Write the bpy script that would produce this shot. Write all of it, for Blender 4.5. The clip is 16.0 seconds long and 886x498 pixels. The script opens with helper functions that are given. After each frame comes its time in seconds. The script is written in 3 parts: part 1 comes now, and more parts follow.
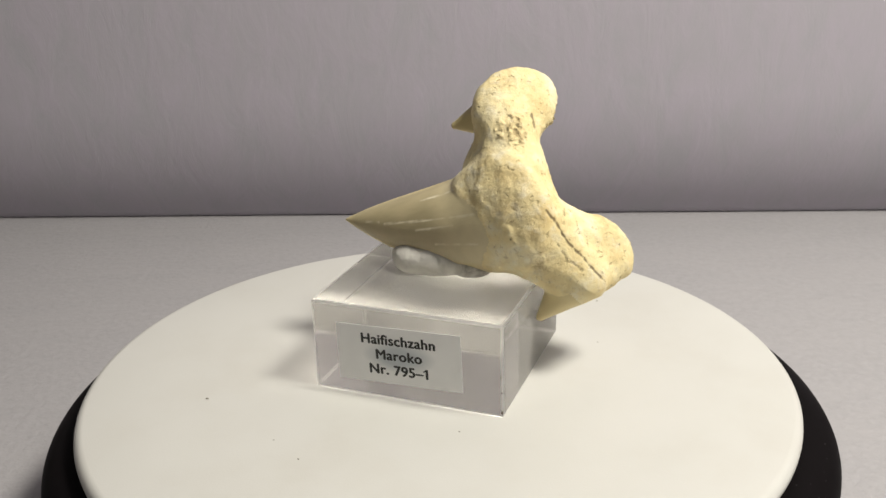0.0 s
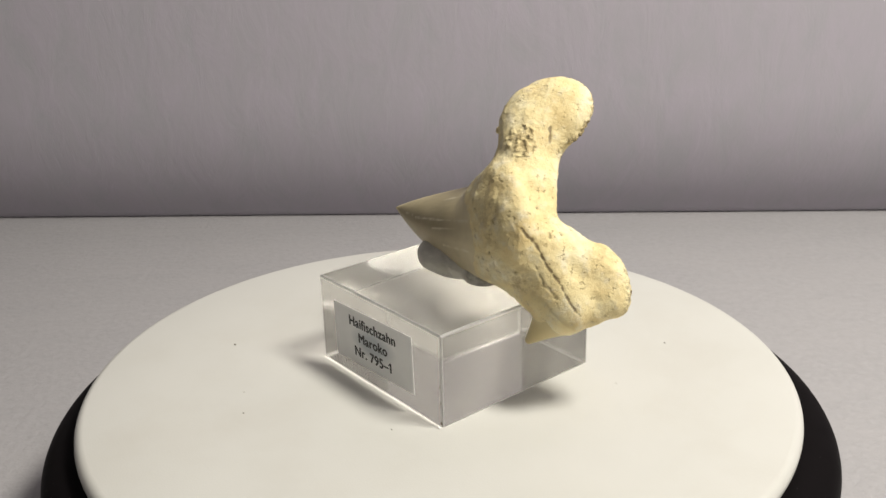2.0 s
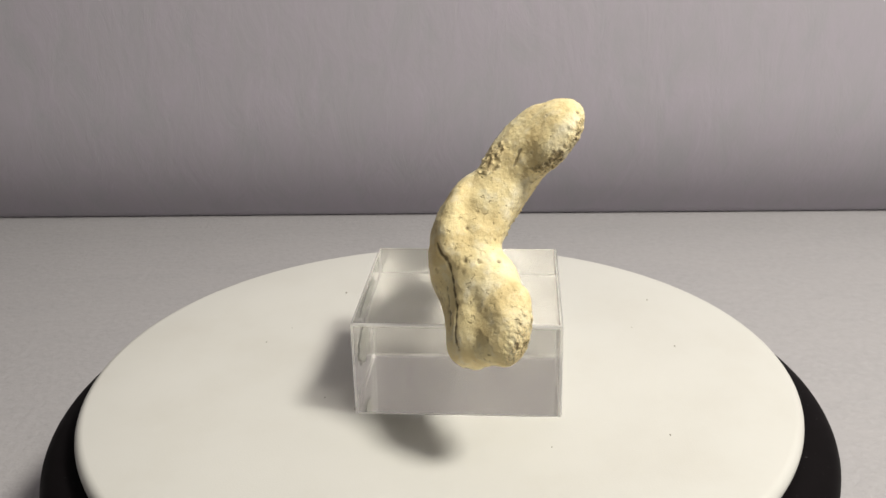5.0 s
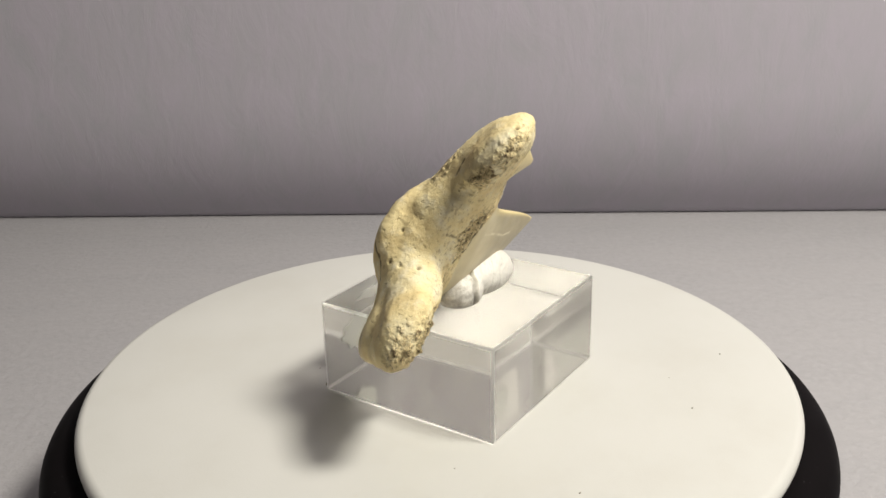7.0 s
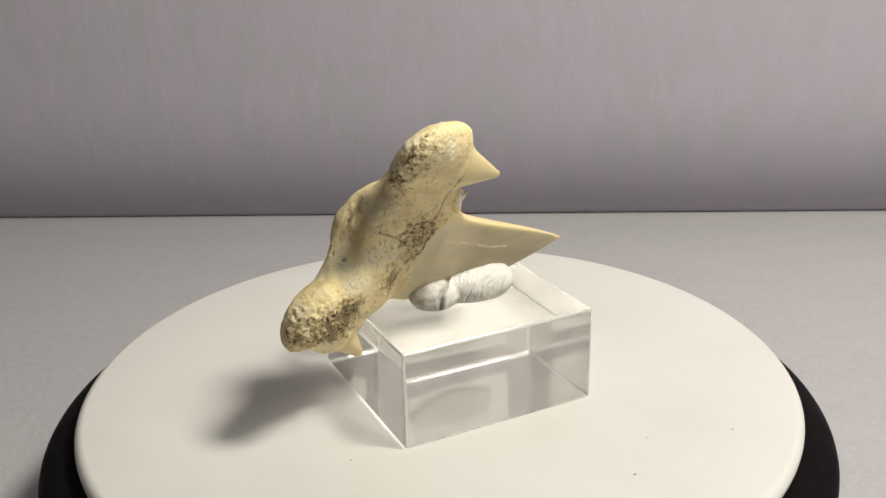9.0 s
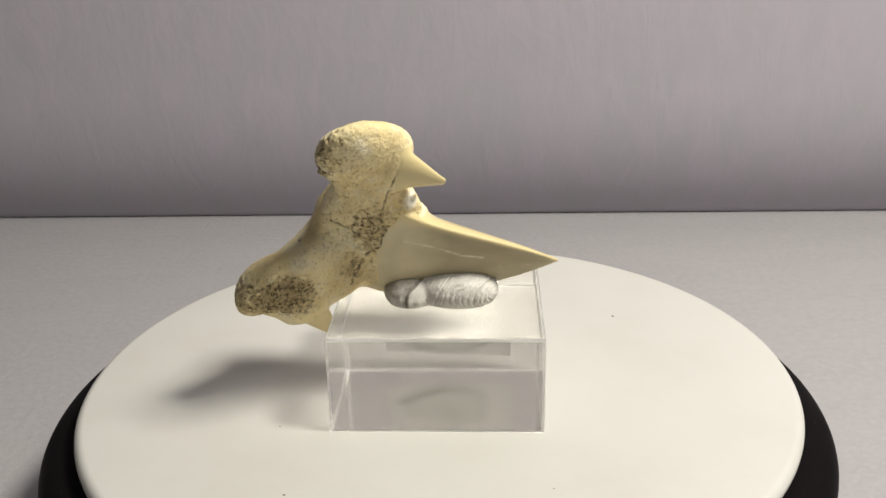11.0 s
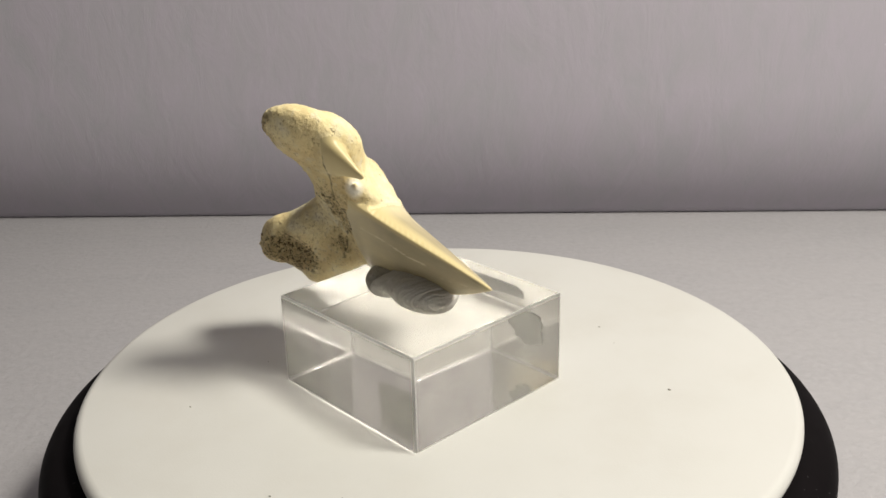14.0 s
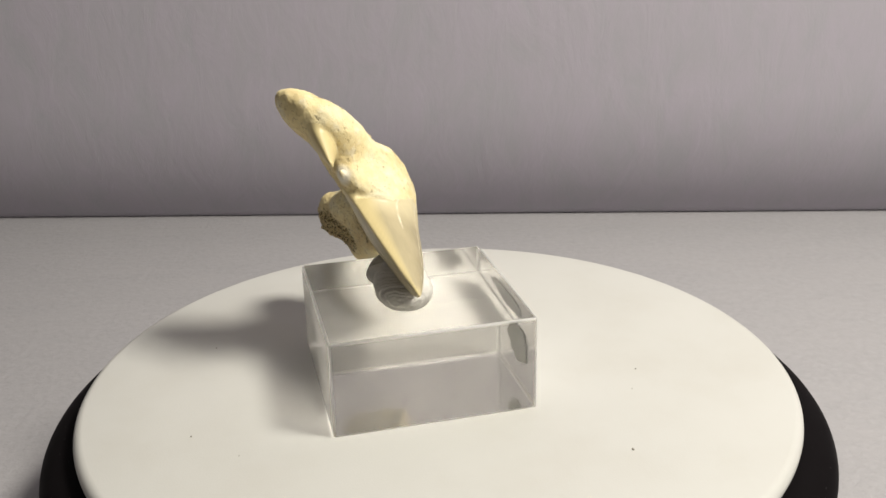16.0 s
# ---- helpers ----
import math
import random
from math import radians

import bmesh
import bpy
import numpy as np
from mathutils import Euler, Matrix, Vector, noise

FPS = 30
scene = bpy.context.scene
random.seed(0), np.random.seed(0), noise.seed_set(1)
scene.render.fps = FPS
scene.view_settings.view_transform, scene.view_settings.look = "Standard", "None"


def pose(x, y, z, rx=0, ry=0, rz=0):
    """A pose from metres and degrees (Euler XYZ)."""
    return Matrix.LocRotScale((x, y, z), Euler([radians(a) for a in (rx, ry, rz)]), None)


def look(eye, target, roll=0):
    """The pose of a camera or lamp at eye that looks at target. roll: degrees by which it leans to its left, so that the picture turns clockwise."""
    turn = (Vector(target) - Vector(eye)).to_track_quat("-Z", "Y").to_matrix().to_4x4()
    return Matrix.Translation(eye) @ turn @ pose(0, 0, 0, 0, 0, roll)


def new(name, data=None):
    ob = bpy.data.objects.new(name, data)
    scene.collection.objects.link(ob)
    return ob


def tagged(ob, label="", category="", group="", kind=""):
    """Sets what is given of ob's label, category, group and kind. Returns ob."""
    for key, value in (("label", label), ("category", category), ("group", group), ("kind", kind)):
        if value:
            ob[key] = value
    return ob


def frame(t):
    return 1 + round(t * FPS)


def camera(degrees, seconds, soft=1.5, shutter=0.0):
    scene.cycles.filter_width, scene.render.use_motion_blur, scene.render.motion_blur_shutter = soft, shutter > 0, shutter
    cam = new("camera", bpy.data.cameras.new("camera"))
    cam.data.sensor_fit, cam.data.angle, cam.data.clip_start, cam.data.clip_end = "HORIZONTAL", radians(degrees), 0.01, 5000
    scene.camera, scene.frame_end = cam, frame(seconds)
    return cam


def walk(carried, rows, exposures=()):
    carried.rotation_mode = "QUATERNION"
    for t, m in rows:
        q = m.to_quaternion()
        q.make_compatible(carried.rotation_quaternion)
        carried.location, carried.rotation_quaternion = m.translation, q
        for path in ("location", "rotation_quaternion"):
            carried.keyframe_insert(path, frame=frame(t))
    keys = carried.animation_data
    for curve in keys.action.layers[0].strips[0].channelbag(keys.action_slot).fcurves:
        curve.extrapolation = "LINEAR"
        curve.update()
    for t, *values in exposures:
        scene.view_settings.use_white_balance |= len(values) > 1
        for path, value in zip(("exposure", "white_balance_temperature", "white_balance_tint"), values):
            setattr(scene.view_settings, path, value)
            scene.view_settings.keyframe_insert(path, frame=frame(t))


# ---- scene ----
# ---------------------------------------------------------------- camera
TILT = 0.36627
EYE = Vector((0.00164, -0.18259, 0.09687))
cam = camera(48.708, 16.0)
CAM = look(EYE, EYE + Vector((0, math.cos(TILT), -math.sin(TILT))), -1.383)
walk(cam, [(0.0, CAM), (16.0, CAM)])

TABLE_Z = -0.035


def spin(t):
    """Turn of the platter, clockwise from above, in radians."""
    return -0.37645 - 0.25622 * t + 0.000059 * (t - 8.0) ** 2


# ---------------------------------------------------------------- light
world = bpy.data.worlds.new("room_air")
scene.world = world
world.use_nodes = True
world.node_tree.nodes["Background"].inputs[0].default_value = (0.8, 0.85, 1.0, 1)
world.node_tree.nodes["Background"].inputs[1].default_value = 0.0045
scene.view_settings.exposure = 4.0


def area_lamp(name, eye, target, size, power, colour):
    data = bpy.data.lights.new(name, "AREA")
    data.shape, data.size, data.energy, data.color = "DISK", size, power, colour
    ob = new(name, data)
    ob.matrix_world = look(eye, target)
    return ob


area_lamp("desk_lamp_light", (0.240, -0.100, 0.425), (0, 0.02, 0.0), 0.11, 0.168, (1.0, 0.95, 0.84))
# fill with no known source, added to lift the right-hand faces
area_lamp("fill_light", (1.0, -0.65, 1.4), (0, 0, 0), 0.8, 0.42, (1.0, 0.97, 0.92))


# ---------------------------------------------------------------- materials
def material(name, base=(0.5, 0.5, 0.5), rough=0.5, metal=0.0, **more):
    m = bpy.data.materials.new(name)
    m.use_nodes = True
    s = m.node_tree.nodes["Principled BSDF"]
    s.inputs["Base Color"].default_value = (*base, 1)
    s.inputs["Roughness"].default_value = rough
    s.inputs["Metallic"].default_value = metal
    for key, value in more.items():
        s.inputs[key.replace("_", " ")].default_value = value
    return m


class Nodes:
    """Short writing for node trees."""

    def __init__(self, m):
        self.t = m.node_tree
        self.s = m.node_tree.nodes["Principled BSDF"]
        self.co = self.t.nodes.new("ShaderNodeTexCoord").outputs["Object"]

    def node(self, kind, **values):
        n = self.t.nodes.new("ShaderNode" + kind)
        for k, v in values.items():
            n.inputs[k].default_value = v
        return n

    def join(self, a, b):
        self.t.links.new(a, b)

    def noise(self, scale, detail=4.0, rough=0.55, stretch=None, distortion=0.0):
        n = self.node("TexNoise", Scale=scale, Detail=detail, Roughness=rough, Distortion=distortion)
        co = self.co
        if stretch:
            mp = self.node("Mapping")
            mp.inputs["Scale"].default_value = stretch
            self.join(co, mp.inputs["Vector"])
            co = mp.outputs["Vector"]
        self.join(co, n.inputs["Vector"])
        return n.outputs["Fac"]

    def ramp(self, fac, *stops):
        r = self.t.nodes.new("ShaderNodeValToRGB")
        while len(r.color_ramp.elements) < len(stops):
            r.color_ramp.elements.new(0.5)
        for e, (p, col) in zip(r.color_ramp.elements, stops):
            e.position = p
            e.color = (*col, 1) if len(col) == 3 else col
        self.join(fac, r.inputs["Fac"])
        return r.outputs["Color"]

    def grey(self, fac, lo, hi):
        if lo > hi:
            return self.ramp(fac, (hi, (1, 1, 1)), (lo, (0, 0, 0)))
        return self.ramp(fac, (lo, (0, 0, 0)), (hi, (1, 1, 1)))

    def mix(self, fac, a, b, blend="MIX"):
        n = self.t.nodes.new("ShaderNodeMix")
        n.data_type, n.blend_type = "RGBA", blend
        for sock, v in ((n.inputs[0], fac), (n.inputs[6], a), (n.inputs[7], b)):
            if isinstance(v, (int, float)):
                sock.default_value = v
            elif isinstance(v, tuple):
                sock.default_value = (*v, 1)
            else:
                self.join(v, sock)
        return n.outputs[2]

    def math(self, op, a, b=0.0):
        n = self.t.nodes.new("ShaderNodeMath")
        n.operation = op
        for sock, v in zip(n.inputs, (a, b)):
            if isinstance(v, (int, float)):
                sock.default_value = v
            else:
                self.join(v, sock)
        return n.outputs[0]

    def attr(self, name):
        n = self.t.nodes.new("ShaderNodeAttribute")
        n.attribute_name = name
        return n.outputs["Fac"]

    def bump(self, height, dist, strength=1.0):
        b = self.node("Bump", Strength=strength, Distance=dist)
        self.join(height, b.inputs["Height"])
        last = self.s.inputs["Normal"].links
        if last:
            self.join(last[0].from_socket, b.inputs["Normal"])
        self.join(b.outputs["Normal"], self.s.inputs["Normal"])

    def base(self, col):
        self.join(col, self.s.inputs["Base Color"])

    def rough(self, val):
        self.join(val, self.s.inputs["Roughness"])


def cloth_material():
    m = material("lilac_grey_fabric", (0.4, 0.37, 0.4), 0.9)
    n = Nodes(m)
    warp = n.noise(700, 3, 0.6, (1, 1, 0.15), 0.2)
    weft = n.noise(700, 3, 0.6, (0.15, 1, 1), 0.2)
    blot = n.noise(85, 5, 0.65, (1, 1, 0.4), 0.6)
    streak = n.noise(170, 3, 0.5, (1, 1, 0.3), 0.2)
    weave = n.math("ADD", n.math("MULTIPLY", warp, 0.55), n.math("MULTIPLY", weft, 0.45))
    col = n.ramp(blot, (0.34, (0.437, 0.424, 0.468)), (0.5, (0.463, 0.434, 0.492)), (0.66, (0.478, 0.441, 0.508)))
    col = n.mix(n.math("MULTIPLY", n.grey(streak, 0.4, 0.66), 0.4), col, (0.44, 0.428, 0.462))
    n.base(n.mix(n.math("MULTIPLY", n.grey(weave, 0.4, 0.6), 0.12), col, (0.42, 0.40, 0.45)))
    n.bump(weave, 0.0002, 0.1)
    n.bump(streak, 0.0009, 0.07)
    n.bump(blot, 0.0016, 0.18)
    return m


def table_material():
    m = material("light_grey_table_cover", (0.5, 0.48, 0.49), 0.55)
    n = Nodes(m)
    fine = n.noise(420, 4, 0.65)
    blot = n.noise(14, 4, 0.6)
    streak = n.noise(60, 5, 0.65, (0.35, 1, 1), 0.5)
    col = n.ramp(fine, (0.3, (0.395, 0.385, 0.40)), (0.7, (0.46, 0.45, 0.465)))
    col = n.mix(n.math("MULTIPLY", n.grey(streak, 0.4, 0.65), 0.35), col, (0.48, 0.465, 0.475))
    n.base(n.mix(n.math("MULTIPLY", blot, 0.3), col, (0.405, 0.395, 0.41)))
    n.bump(fine, 0.0008, 0.5)
    return m


def platter_material():
    m = material("white_platter_plastic", (0.8, 0.79, 0.75), 0.38)
    n = Nodes(m)
    blot = n.noise(35, 5, 0.6)
    n.base(n.ramp(blot, (0.3, (0.612, 0.603, 0.566)), (0.5, (0.638, 0.634, 0.603)), (0.75, (0.654, 0.649, 0.622))))
    fine = n.noise(2500, 2)
    n.rough(n.ramp(blot, (0.3, (0.36,) * 3), (0.7, (0.46,) * 3)))
    n.bump(fine, 0.00004, 0.4)
    return m


def black_material():
    m = material("black_base_plastic", (0.012, 0.011, 0.012), 0.6, Specular_IOR_Level=0.02)
    n = Nodes(m)
    dust = n.noise(1500, 2, 0.5)
    n.base(n.ramp(dust, (0.735, (0.0065, 0.0055, 0.006)), (0.77, (0.07, 0.07, 0.07))))
    n.rough(n.ramp(n.noise(60), (0.3, (0.42,) * 3), (0.7, (0.58,) * 3)))
    return m


def acrylic_material():
    m = material("clear_acrylic", (0.97, 0.97, 0.95), 0.05, IOR=1.49, Transmission_Weight=1.0)
    n = Nodes(m)
    n.rough(n.ramp(n.noise(110, 4, 0.6), (0.36, (0.07,) * 3), (0.64, (0.15,) * 3)))
    return m


def scuff_shading_material(name, least, most):
    """Scuff haze that scatters both ways, with a tint added so the film casts part shadow."""
    m = material(name, (0.93, 0.92, 0.86), 0.6)
    n = Nodes(m)
    clear = n.t.nodes.new("ShaderNodeBsdfTransparent")
    clear.inputs["Color"].default_value = (0.935, 0.93, 0.93, 1)
    haze, back = n.t.nodes.new("ShaderNodeBsdfDiffuse"), n.t.nodes.new("ShaderNodeBsdfTranslucent")
    both, mix = n.t.nodes.new("ShaderNodeMixShader"), n.t.nodes.new("ShaderNodeMixShader")
    for lobe, sock in ((haze, both.inputs[1]), (back, both.inputs[2])):
        lobe.inputs["Color"].default_value = (0.94, 0.93, 0.89, 1)
        n.join(lobe.outputs[0], sock)
    patch = n.math("ADD", n.math("MULTIPLY", n.noise(110, 4, 0.6), 0.7), n.math("MULTIPLY", n.noise(420, 3, 0.6, (1, 1, 0.2)), 0.3))
    marks = n.grey(n.noise(900, 2, 0.5, (1, 1, 0.08), 0.4), 0.68, 0.74)
    veil = n.math("ADD", n.ramp(patch, (0.36, (least,) * 3), (0.64, (most,) * 3)), n.math("MULTIPLY", marks, 0.04))
    n.join(veil, mix.inputs[0])
    n.join(clear.outputs[0], mix.inputs[1])
    n.join(both.outputs[0], mix.inputs[2])
    n.join(mix.outputs[0], n.t.nodes["Material Output"].inputs["Surface"])
    return m


def label_material():
    m = material("white_label_film", (0.78, 0.78, 0.79), 0.45)
    n = Nodes(m)
    spot = n.noise(160, 3)
    mp = n.node("Mapping")
    mp.inputs["Scale"].default_value = (115, 1, 260)
    n.join(n.co, mp.inputs["Vector"])
    oval = n.node("TexGradient")
    oval.gradient_type = "SPHERICAL"
    n.join(mp.outputs["Vector"], oval.inputs["Vector"])
    glue = n.grey(n.math("MULTIPLY", oval.outputs["Fac"], n.math("ADD", spot, 0.5)), 0.1, 0.6)
    n.base(n.mix(glue, n.ramp(spot, (0.35, (0.88, 0.88, 0.88)), (0.65, (0.92, 0.92, 0.92))), (0.55, 0.585, 0.62)))
    return m


def root_material():
    m = material("fossil_root", (0.7, 0.6, 0.38), 0.75)
    n = Nodes(m)
    big = n.noise(110, 5, 0.6)
    mid = n.noise(420, 5, 0.65)
    fine = n.noise(1500, 4, 0.7)
    col = n.ramp(big, (0.32, (0.79, 0.62, 0.30)), (0.5, (0.88, 0.745, 0.41)), (0.68, (0.92, 0.84, 0.58)))
    chalk = n.grey(mid, 0.52, 0.68)
    col = n.mix(n.math("MULTIPLY", chalk, 0.38), col, (0.90, 0.86, 0.74))
    rough_patch = n.attr("rough")
    crumbs = n.grey(n.noise(1250, 4, 0.7), 0.41, 0.51)
    dirt = n.mix(crumbs, (0.13, 0.075, 0.024), (0.90, 0.73, 0.39))
    col = n.mix(n.math("MULTIPLY", n.grey(n.math("ADD", rough_patch, n.math("MULTIPLY", mid, 0.5)), 0.35, 0.75), 0.9), col, dirt)
    # grime patches, and some of the rear face's shade, as ochre colour
    grime_shade = n.math("MULTIPLY", n.grey(n.noise(600, 5, 0.7), 0.60, 0.40), n.attr("grime_shade"))
    col = n.mix(n.math("MULTIPLY", grime_shade, 0.8), col, (0.42, 0.31, 0.15))
    pits = n.grey(n.noise(800, 3, 0.6), 0.37, 0.31)
    col = n.mix(n.math("MULTIPLY", pits, 0.4), col, (0.40, 0.29, 0.14))
    specks = n.math("MULTIPLY", n.grey(n.noise(1900, 2, 0.5, (1, 0.6, 1)), 0.41, 0.35), n.math("ADD", n.math("MULTIPLY", n.attr("pore"), 0.6), n.math("MULTIPLY", n.grey(n.noise(140, 3), 0.45, 0.65), 0.35)))
    col = n.mix(n.math("MULTIPLY", specks, 0.55), col, (0.33, 0.22, 0.09))
    col = n.mix(n.math("MULTIPLY", n.grey(n.attr("crack"), 0.25, 0.85), 0.85), col, (0.12, 0.08, 0.035))
    col = n.mix(n.attr("chip"), col, (0.93, 0.88, 0.74))
    n.base(col)
    n.rough(n.ramp(big, (0.3, (0.62,) * 3), (0.7, (0.85,) * 3)))
    n.bump(mid, 0.00035, 0.6)
    n.bump(fine, 0.00018, 0.8)
    n.bump(n.math("MULTIPLY", n.noise(1500, 3, 0.65), rough_patch), 0.0018, 1.0)
    pores = n.grey(n.noise(2300, 2, 0.5), 0.36, 0.31)
    n.bump(pores, -0.0002, 0.6)
    n.bump(pits, -0.0003, 0.7)
    return m


def enamel_material(name, light, dark):
    m = material(name, light, 0.35)
    n = Nodes(m)
    along = n.noise(160, 4, 0.6, (0.22, 1, 1))
    col = n.ramp(along, (0.3, dark), (0.65, light))
    col = n.mix(n.math("MULTIPLY", n.attr("neck"), 0.8), col, (0.80, 0.70, 0.44))
    col = n.mix(n.attr("edge"), col, (0.72, 0.60, 0.31))
    col = n.mix(n.attr("vein"), col, (0.84, 0.77, 0.58))
    col = n.mix(n.attr("chip"), col, (0.88, 0.83, 0.69))
    n.base(col)
    n.rough(n.ramp(n.noise(300), (0.3, (0.34,) * 3), (0.7, (0.5,) * 3)))
    n.bump(n.noise(900, 3, 0.6, (0.15, 1, 1)), 0.0001, 0.4)
    return m


def putty_material():
    m = material("grey_white_putty", (0.5, 0.5, 0.49), 0.6)
    n = Nodes(m)
    s = n.noise(260, 4, 0.6, (0.5, 1, 1), 0.6)
    col = n.ramp(s, (0.3, (0.64, 0.62, 0.58)), (0.6, (0.78, 0.76, 0.70)))
    # groove shade put into the colour
    col = n.mix(n.math("MULTIPLY", n.attr("crease"), 0.62), col, (0.17, 0.155, 0.13))
    stain = n.math("MULTIPLY", n.grey(n.noise(420, 4, 0.65), 0.38, 0.6), n.attr("stain"))
    n.base(n.mix(n.math("MULTIPLY", stain, 0.8), col, (0.22, 0.20, 0.165)))
    n.bump(n.noise(1100, 3, 0.6, (1, 0.25, 1)), 0.0003, 0.6)
    return m


CLOTH, TABLE, WHITE, BLACK = cloth_material(), table_material(), platter_material(), black_material()
ACRYLIC, SCUFF_SHADING, TOP_SCUFF_SHADING = acrylic_material(), scuff_shading_material("scuffed_side_shading", 0.10, 0.23), scuff_shading_material("scuffed_top_shading", 0.06, 0.13)
LABEL, ROOT, PUTTY = label_material(), root_material(), putty_material()
ENAMEL = enamel_material("fossil_enamel", (0.51, 0.435, 0.265), (0.365, 0.31, 0.185))
CUSP = enamel_material("cusplet_enamel", (0.58, 0.50, 0.33), (0.46, 0.38, 0.23))
INK = material("black_ink", (0.02, 0.02, 0.022), 0.5)
FROST = material("frosted_acrylic_edge", (0.95, 0.95, 0.92), 0.3, IOR=1.49, Transmission_Weight=0.8)
DUST = material("dust_fleck", (0.32, 0.30, 0.26), 0.9)
DIRT = material("brown_dirt", (0.16, 0.13, 0.10), 0.9)
GLUE = material("dried_glue", (0.50, 0.51, 0.47), 0.6)
PAINT = material("room_paint", (0.62, 0.60, 0.58), 0.9)
WOOD = material("room_floor", (0.25, 0.17, 0.1), 0.6)


# ---------------------------------------------------------------- mesh helpers
def part(name, bm, mat, parent=None, label="", smooth=True):
    """Links a bmesh or mesh as one object."""
    if isinstance(bm, bpy.types.Mesh):
        me = bm
    else:
        me = bpy.data.meshes.new(name)
        bm.to_mesh(me)
        bm.free()
    me.materials.append(mat)
    if smooth:
        me.polygons.foreach_set("use_smooth", [True] * len(me.polygons))
    ob = new(name, me)
    ob.parent = parent
    return tagged(ob, label)


def box(x0, x1, y0, y1, z0, z1, bevel=0.0, seg=2):
    bm = bmesh.new()
    bmesh.ops.create_cube(bm, size=1)
    for v in bm.verts:
        v.co = Vector(((x0 + x1) / 2 + v.co.x * (x1 - x0), (y0 + y1) / 2 + v.co.y * (y1 - y0), (z0 + z1) / 2 + v.co.z * (z1 - z0)))
    if bevel:
        bmesh.ops.bevel(bm, geom=bm.edges[:], offset=bevel, segments=seg, affect="EDGES", profile=0.6)
    return bm


def lathe(profile, n=160):
    """A turned body from (radius, height) pairs."""
    bm = bmesh.new()
    rings = []
    for r, z in profile:
        if r <= 1e-6:
            rings.append([bm.verts.new((0, 0, z))] * n)
        else:
            rings.append([bm.verts.new((r * math.cos(2 * math.pi * i / n), r * math.sin(2 * math.pi * i / n), z)) for i in range(n)])
    for lo, hi in zip(rings, rings[1:]):
        for i in range(n):
            q = []
            for v in (lo[i], lo[(i + 1) % n], hi[(i + 1) % n], hi[i]):
                if v not in q:
                    q.append(v)
            if len(q) > 2:
                bm.faces.new(q)
    return bm


def surface_net(field, low, high, step):
    """Mesh of the zero surface of field(points), a smooth net with one vertex a cell."""
    axes = [np.arange(a, b + step, step) for a, b in zip(low, high)]
    grid = np.stack(np.meshgrid(*axes, indexing="ij"), -1)
    shape = grid.shape[:3]
    f = field(grid.reshape(-1, 3)).reshape(shape)
    s = f < 0
    cells = tuple(k - 1 for k in shape)
    corner = {}
    for i in (0, 1):
        for j in (0, 1):
            for k in (0, 1):
                corner[i, j, k] = (slice(i, cells[0] + i), slice(j, cells[1] + j), slice(k, cells[2] + k))
    acc, cnt = np.zeros((*cells, 3)), np.zeros(cells)
    for c0 in corner:
        for ax in range(3):
            if c0[ax]:
                continue
            c1 = tuple(1 if q == ax else c0[q] for q in range(3))
            f0, f1 = f[corner[c0]], f[corner[c1]]
            cross = (f0 < 0) != (f1 < 0)
            w = np.where(cross, f0 / np.where(cross, f0 - f1, 1), 0)
            p = np.array(c0, float) + np.zeros((*cells, 3))
            p[..., ax] += w
            acc += np.where(cross[..., None], p, 0)
            cnt += cross
    live = cnt > 0
    ids = np.full(cells, -1)
    ids[live] = np.arange(live.sum())
    base = np.stack(np.meshgrid(*[np.arange(c) for c in cells], indexing="ij"), -1)
    verts = (base[live] + acc[live] / cnt[live][:, None]) * step + np.array([a[0] for a in axes])
    faces = []
    for ax in range(3):
        b, c = (ax + 1) % 3, (ax + 2) % 3
        lo, hi = [slice(None)] * 3, [slice(None)] * 3
        lo[ax], hi[ax] = slice(0, shape[ax] - 1), slice(1, shape[ax])
        edge = np.argwhere(s[tuple(lo)] != s[tuple(hi)])
        edge = edge[(edge[:, b] > 0) & (edge[:, c] > 0) & (edge[:, b] < shape[b] - 1) & (edge[:, c] < shape[c] - 1)]
        q = []
        for db, dc in ((-1, -1), (0, -1), (0, 0), (-1, 0)):
            e = edge.copy()
            e[:, b] += db
            e[:, c] += dc
            q.append(ids[e[:, 0], e[:, 1], e[:, 2]])
        q = np.stack(q, 1)
        inside = s[tuple(edge.T)]
        q[~inside] = q[~inside][:, ::-1]
        faces.append(q)
    return verts, np.concatenate(faces)


def mesh_from(name, verts, faces):
    me = bpy.data.meshes.new(name)
    me.from_pydata(verts.tolist(), [], faces.tolist())
    me.update()
    return me


def add_attribute(me, name, values):
    a = me.attributes.new(name, "FLOAT", "POINT")
    a.data.foreach_set("value", np.asarray(values, np.float32))


def fractal(p, scale, octaves=3, gain=0.5):
    """Layered noise at each point, about -1 to 1."""
    out = np.zeros(len(p))
    for k in range(octaves):
        q = p * scale * 2 ** k
        out += gain ** k * np.array([noise.noise(v) for v in q.tolist()])
    return out


